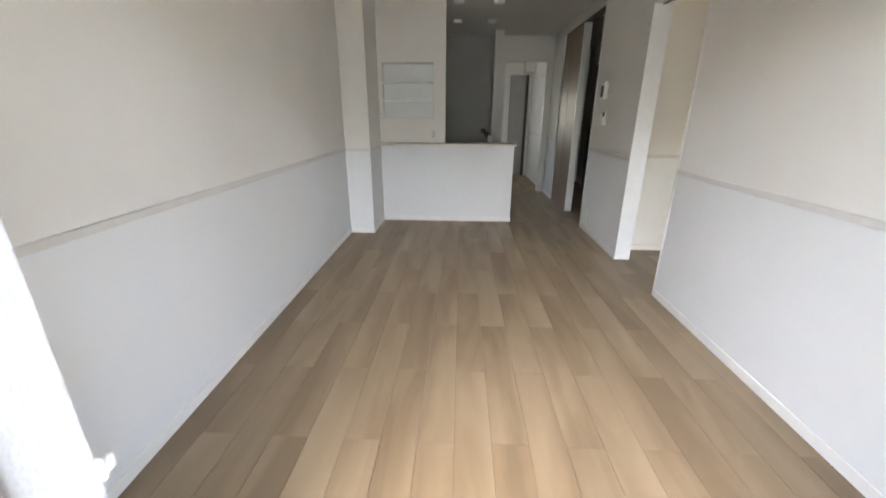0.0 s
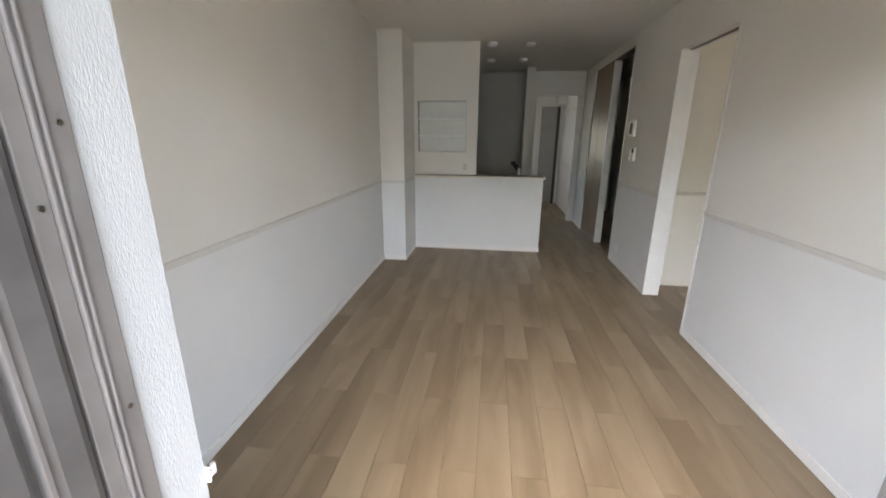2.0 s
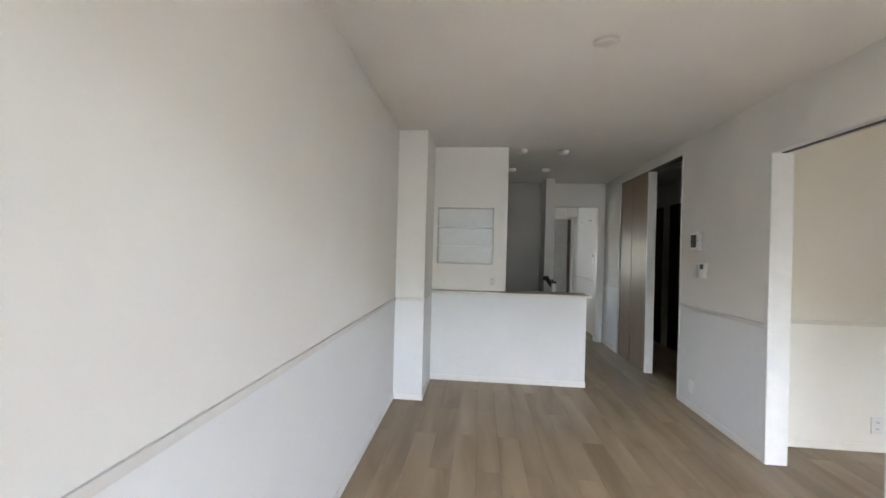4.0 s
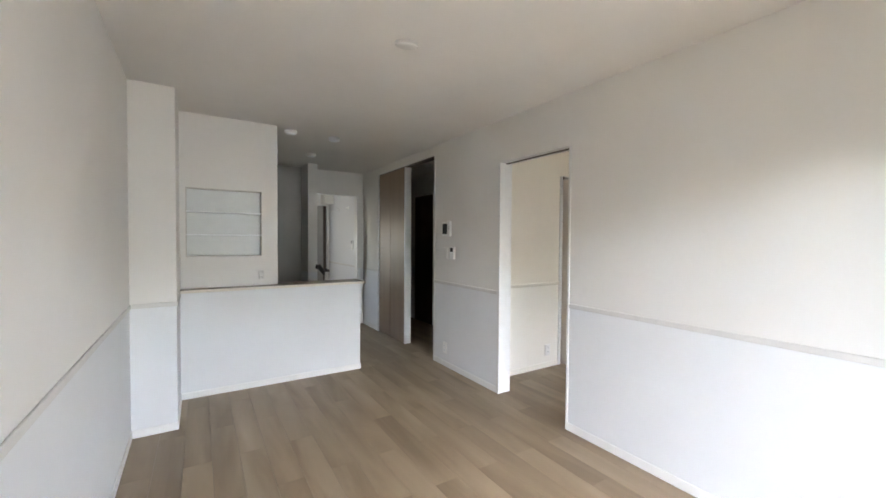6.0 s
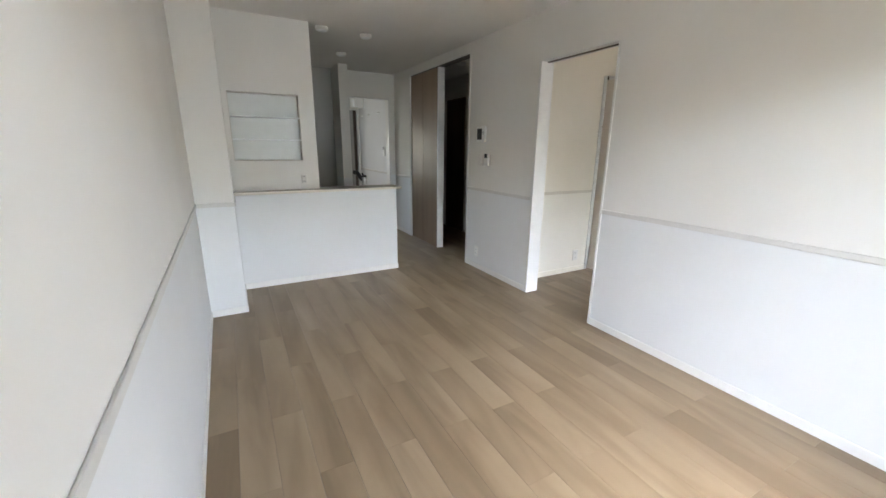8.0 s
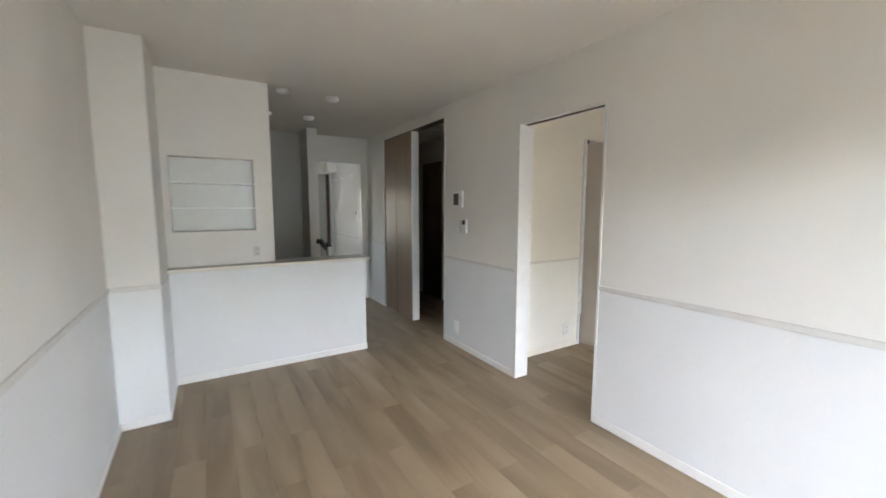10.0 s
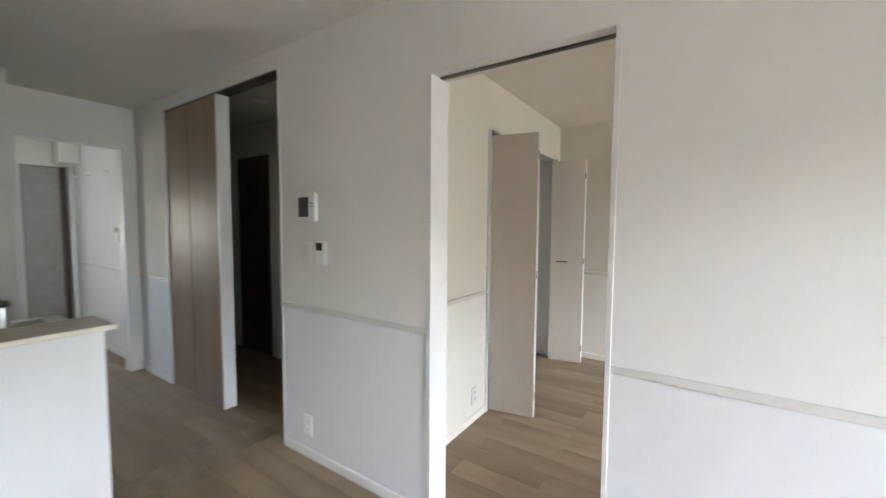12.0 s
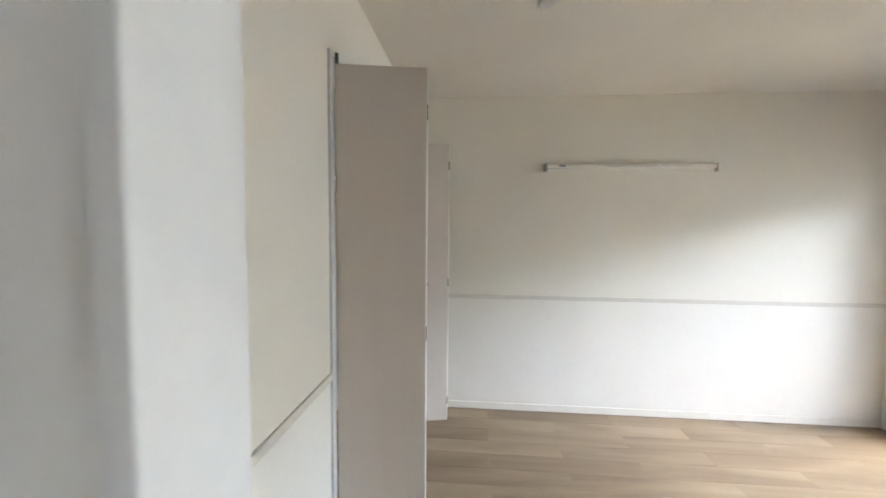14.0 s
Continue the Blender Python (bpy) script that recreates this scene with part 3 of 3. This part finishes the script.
box_part("back", (NX0 + 0.005, NX1 - 0.005, 4.745, 4.751, NZ0 + 0.005, NZ1 - 0.005), NICHE_BACK, n, "pale bluish back panel")
for z in (1.379, 1.574):
    box_part("shelf_board", (NX0 + 0.005, NX1 - 0.005, 4.655, 4.745, z, z + 0.012), SHELF, n, bevel=0.0015)

c = thing("counter_top", (0, 4.70, 0.925), "beige counter top with a cream front edge on the half wall", "counter")
box_part("slab", (-0.852, 0.702, 4.527, 4.800, 0.9085, 0.931), COUNTER, c, bevel=0.003)
box_part("front_edge", (-0.852, 0.713, 4.515, 4.527, 0.908, 0.9305), COUNTER_EDGE, c, "cream rounded front edge", bevel=0.006)
box_part("end_edge", (0.702, 0.713, 4.5275, 4.800, 0.9085, 0.9305), COUNTER_EDGE, c, bevel=0.004)

k = thing("kitchen_unit", (-0.2, 5.1, 0), "kitchen base cabinet with a steel sink top", "cabinet")
box_part("body", (-1.10, 0.70, 4.79, 5.40, 0.08, 0.82), KITCHEN, k)
box_part("plinth", (-1.10, 0.70, 4.80, 5.34, 0.0, 0.08), TRACK, k)
bm = bmesh.new()
for d in ((-1.10, 0.02, 4.79, 5.43, 0.82, 0.85), (0.62, 0.705, 4.79, 5.43, 0.82, 0.85), (0.02, 0.62, 4.79, 4.96, 0.82, 0.85),
          (0.02, 0.62, 5.36, 5.43, 0.82, 0.85)):
    bx(bm, *d)
part("worktop", bm, STEEL, k, "brushed steel worktop")
bm = bmesh.new()
for d in ((0.02, 0.62, 4.96, 5.36, 0.65, 0.66), (0.01, 0.02, 4.96, 5.36, 0.65, 0.82), (0.62, 0.63, 4.96, 5.36, 0.65, 0.82)):
    bx(bm, *d)
part("sink", bm, STEEL, k)
for i in range(3):
    x = -1.09 + i * 0.60
    dd = box_part("cabinet_door", (x, x + 0.585, 5.40, 5.42, 0.10, 0.81), KITCHEN, k, bevel=0.002)
    box_part("handle", (x + 0.2, x + 0.385, 5.42, 5.44, 0.76, 0.775), STEEL, dd)

f = thing("kitchen_faucet", (0.425, 4.90, 0.85), "chrome kitchen faucet with a dark slanted spout", "faucet")
bm = bmesh.new()
lathe(bm, (0.425, 4.90, 0.85), [(0.032, 0), (0.032, 0.008), (0.026, 0.014), (0.025, 0.150), (0.023, 0.160)])
part("body", bm, STEEL, f)
bm = bmesh.new()
cyl(bm, (0.412, 4.91, 0.975), (0.352, 4.962, 1.072), 0.021, 0.026)
cyl(bm, (0.352, 4.962, 1.078), (0.340, 4.972, 1.040), 0.027, 0.022)
part("spout", bm, SPOUT, f, "dark grey pull-out spout")
bm = bmesh.new()
lathe(bm, (0.425, 4.90, 1.0102), [(0.026, 0), (0.027, 0.012), (0.022, 0.022), (0.008, 0.025)])
cyl(bm, (0.425, 4.90, 1.024), (0.398, 4.872, 1.050), 0.008, 0.010, n=12)
part("lever", bm, SPOUT, f, "dark lever cap")


# ---- wall devices ----
def plate(name, label, category, y, z, wid, hei, face=0.010, mat=PLASTIC):
    """A small plate on the right wall."""
    e = thing(name, (XR, y, z), label, category)
    box_part("plate", (XR - face, XR - 0.0005, y - wid / 2, y + wid / 2, z - hei / 2, z + hei / 2), mat, e, bevel=0.003)
    return e


i = plate("intercom", "white video intercom with a dark screen on the wall", "intercom", 4.232, 1.470, 0.162, 0.150, 0.016)
box_part("side_panel", (XR - 0.024, XR - 0.015, 4.152, 4.204, 1.388, 1.554), PLASTIC, i, "raised white side panel", bevel=0.003)
box_part("screen", (XR - 0.0180, XR - 0.0155, 4.214, 4.302, 1.416, 1.526), BLACK, i, "black glossy screen")
box_part("button", (XR - 0.0255, XR - 0.0235, 4.162, 4.192, 1.487, 1.493), GREY_PLASTIC, i, bevel=0.0005)
box_part("button", (XR - 0.0255, XR - 0.0235, 4.162, 4.192, 1.470, 1.476), GREY_PLASTIC, i, bevel=0.0005)
s = plate("light_switch", "flat off-white light switch plate on the wall", "switch", 4.252, 1.212, 0.072, 0.12, 0.008, PLATE)
for z in (1.178, 1.212, 1.246):
    box_part("rocker", (XR - 0.0105, XR - 0.0075, 4.232, 4.272, z - 0.015, z + 0.015), PLATE, s, bevel=0.001)
r = plate("water_heater_remote", "white water heater control with a small dark display", "remote panel", 4.118, 1.218, 0.080, 0.128, 0.018)
box_part("display", (XR - 0.0195, XR - 0.0175, 4.100, 4.150, 1.232, 1.274), BLACK, r, "small dark display")
box_part("flap", (XR - 0.025, XR - 0.0175, 4.079, 4.130, 1.157, 1.224), PLASTIC, r, bevel=0.002)
o = plate("wall_outlet", "white wall outlet above the baseboard", "outlet", 4.262, 0.198, 0.074, 0.118, 0.008)
for z in (0.175, 0.221):
    box_part("socket", (XR - 0.0095, XR - 0.0075, 4.244, 4.280, z - 0.016, z + 0.016), SHELF, o, bevel=0.001)
    for dy in (-0.006, 0.006):
        box_part("slot", (XR - 0.0103, XR - 0.0090, 4.262 + dy - 0.0012, 4.262 + dy + 0.0012, z - 0.006, z + 0.006), BLACK, o)


def plate_y(name, label, category, x, y, z, wid, hei, mat=PLASTIC):
    """A small plate on a wall that faces the windows."""
    e = thing(name, (x, y, z), label, category)
    box_part("plate", (x - wid / 2, x + wid / 2, y - 0.008, y - 0.0005, z - hei / 2, z + hei / 2), mat, e, bevel=0.003)
    for dz in (-0.023, 0.023):
        box_part("socket", (x - 0.018, x + 0.018, y - 0.0095, y - 0.0075, z + dz - 0.016, z + dz + 0.016), mat, e, bevel=0.001)
        for dx in (-0.006, 0.006):
            box_part("slot", (x + dx - 0.0012, x + dx + 0.0012, y - 0.0103, y - 0.009, z + dz - 0.006, z + dz + 0.006), BLACK, e)
    return e


plate_y("wall_outlet", "pale grey wall outlet above the counter", "outlet", -0.238, 4.656, 1.028, 0.046, 0.078, RAIL_WHITE)
plate_y("wall_outlet", "white bedroom wall outlet near the floor", "outlet", 2.425, YC, 0.188, 0.074, 0.118, PLATE)
s = plate("light_switch", "white switch plate on the passage wall", "switch", 7.22, 1.25, 0.09, 0.15, 0.02)
box_part("cover", (XR - 0.026, XR - 0.019, 7.19, 7.25, 1.28, 1.33), GREY_PLASTIC, s, "grey switch cover", bevel=0.002)
for y in (7.45, 8.0, 8.4):
    h = thing("wall_hook", (XR, y, 1.905), "small white coat hook on the passage wall", "hook", "passage hooks")
    box_part("base", (XR - 0.008, XR - 0.0005, y - 0.02, y + 0.02, 1.885, 1.925), PLASTIC, h, bevel=0.002)
    part("peg", cyl(bmesh.new(), (XR - 0.007, y, 1.895), (XR - 0.04, y, 1.905), 0.008, 0.011, n=12), PLASTIC, h)


# ---- ceiling fittings ----
def rosette(name, label, x, y, turn):
    e = thing(name, (x, y, CEIL), label, "ceiling rosette")
    bm = bmesh.new()
    lathe(bm, (0, 0, 0), [(0.052, -0.0005), (0.056, -0.003), (0.056, -0.007), (0.050, -0.009), (0.057, -0.011), (0.055, -0.019), (0.045, -0.024), (0.02, -0.025)], 40, 1.1, 0.68)
    bmesh.ops.transform(bm, matrix=pose(x, y, CEIL, 0, 0, turn), verts=bm.verts[:])
    part("body", bm, AGED, e)
    for s in (-1, 1):
        bm = bmesh.new()
        bx(bm, s * 0.052 - 0.007, s * 0.052 + 0.007, -0.003, 0.003, -0.0215, -0.014, bevel=0.001)
        bmesh.ops.transform(bm, matrix=pose(x, y, CEIL, 0, 0, turn), verts=bm.verts[:])
        part("contact_slot", bm, TRACK, e, "dark contact slot")
    return e


rosette("ceiling_rosette", "white oval ceiling lamp socket without a lamp", 0.222, 2.655, -15)
rosette("ceiling_rosette", "white oval ceiling lamp socket in the bedroom", 2.975, 2.86, 20)
for x, y in ((0.037, 4.755), (0.467, 4.792), (0.449, 5.69), (0.013, 5.70)):
    e = thing("ceiling_downlight", (x, y, CEIL), "small round white ceiling light, switched off", "ceiling light", "kitchen ceiling lights")
    part("body", lathe(bmesh.new(), (x, y, CEIL), [(0.056, -0.0005), (0.056, -0.026), (0.052, -0.031)]), PLASTIC, e)
    part("lens", lathe(bmesh.new(), (x, y, CEIL), [(0.044, -0.0312), (0.042, -0.036), (0.02, -0.038)]), SHELF, e, "frosted white lens")
e = thing("ceiling_downlight", (1.955, 5.44, CEIL), "small round hall ceiling light, switched off", "ceiling light")
part("body", lathe(bmesh.new(), (1.955, 5.44, CEIL), [(0.056, -0.0005), (0.056, -0.022), (0.05, -0.028)]), PLASTIC, e)

# ---- bedroom wall bar ----
b = thing("drying_rail", (XF, 2.03, 1.875), "long ivory wall-mounted drying rail in the bedroom", "drying rail")
box_part("rail", (XF - 0.040, XF - 0.012, 1.44, 2.63, 1.868, 1.898), IVORY, b, bevel=0.004)
box_part("back_plate", (XF - 0.012, XF - 0.001, 1.44, 2.63, 1.858, 1.870), IVORY, b, bevel=0.002)
for y in (1.43, 2.64):
    box_part("end_bracket", (XF - 0.05, XF - 0.001, y - 0.010, y + 0.010, 1.845, 1.902), GREY_PLASTIC if y > 2 else IVORY, b, "end bracket", bevel=0.003)
box_part("lever", (XF - 0.052, XF - 0.038, 2.50, 2.545, 1.878, 1.892), GREY_PLASTIC, b, "small grey lever", bevel=0.002)

# ---- floorboards ----
PW, PL, PX, PY = 0.148, 0.912, 0.083, 1.219
floor = thing("floor", (0, 0, 0), "pale oak floorboards laid lengthwise with a satin finish", "floor", kind="structure")
_boards = {}


def board(x0, x1, y0, y1):
    """One floorboard with chamfered top edges, its mesh shared between equal sizes."""
    w, l = round(x1 - x0, 4), round(y1 - y0, 4)
    if w < 0.004 or l < 0.004:
        return
    if (w, l) not in _boards:
        g, c, t = 0.0005, 0.0008, 0.008
        me = bpy.data.meshes.new("board")
        rows = [(g, 0.0003, -t), (g, 0.0003, -c), (g + c, 0.0004, 0)]
        vs = []
        for i, k, z in rows:
            vs += [(i, k, z), (w - i, k, z), (w - i, l - k, z), (i, l - k, z)]
        fs = [(8, 9, 10, 11)]
        for r in (0, 4):
            fs += [(r + k, r + (k + 1) % 4, r + 4 + (k + 1) % 4, r + 4 + k) for k in range(4)]
        me.from_pydata(vs, [], fs)
        me.materials.append(FLOOR)
        _boards[(w, l)] = me
    ob = new("board", _boards[(w, l)])
    ob.location = (x0, y0, 0)
    ob.parent = floor


def lay(x0, x1, y0, y1):
    k = math.floor((x0 - PX) / PW)
    while PX + k * PW < x1:
        a, c = max(x0, PX + k * PW), min(x1, PX + (k + 1) * PW)
        off = PY + (0.5 * PL if k % 2 == 0 else 0)
        j = math.floor((y0 - off) / PL)
        while off + j * PL < y1:
            board(a, c, max(y0, off + j * PL), min(y1, off + (j + 1) * PL))
            j += 1
        k += 1


XM = PX + 10 * PW
lay(XL, XM, YW, 4.656)
lay(-0.853, XM, 4.656, 6.84)
lay(XM, XF, YWB, 3.788)
lay(XM, 2.40, 4.505, 7.88)
lay(2.60, 4.10, 3.788, 4.40)
lay(0.30, XR, 6.84, 8.70)
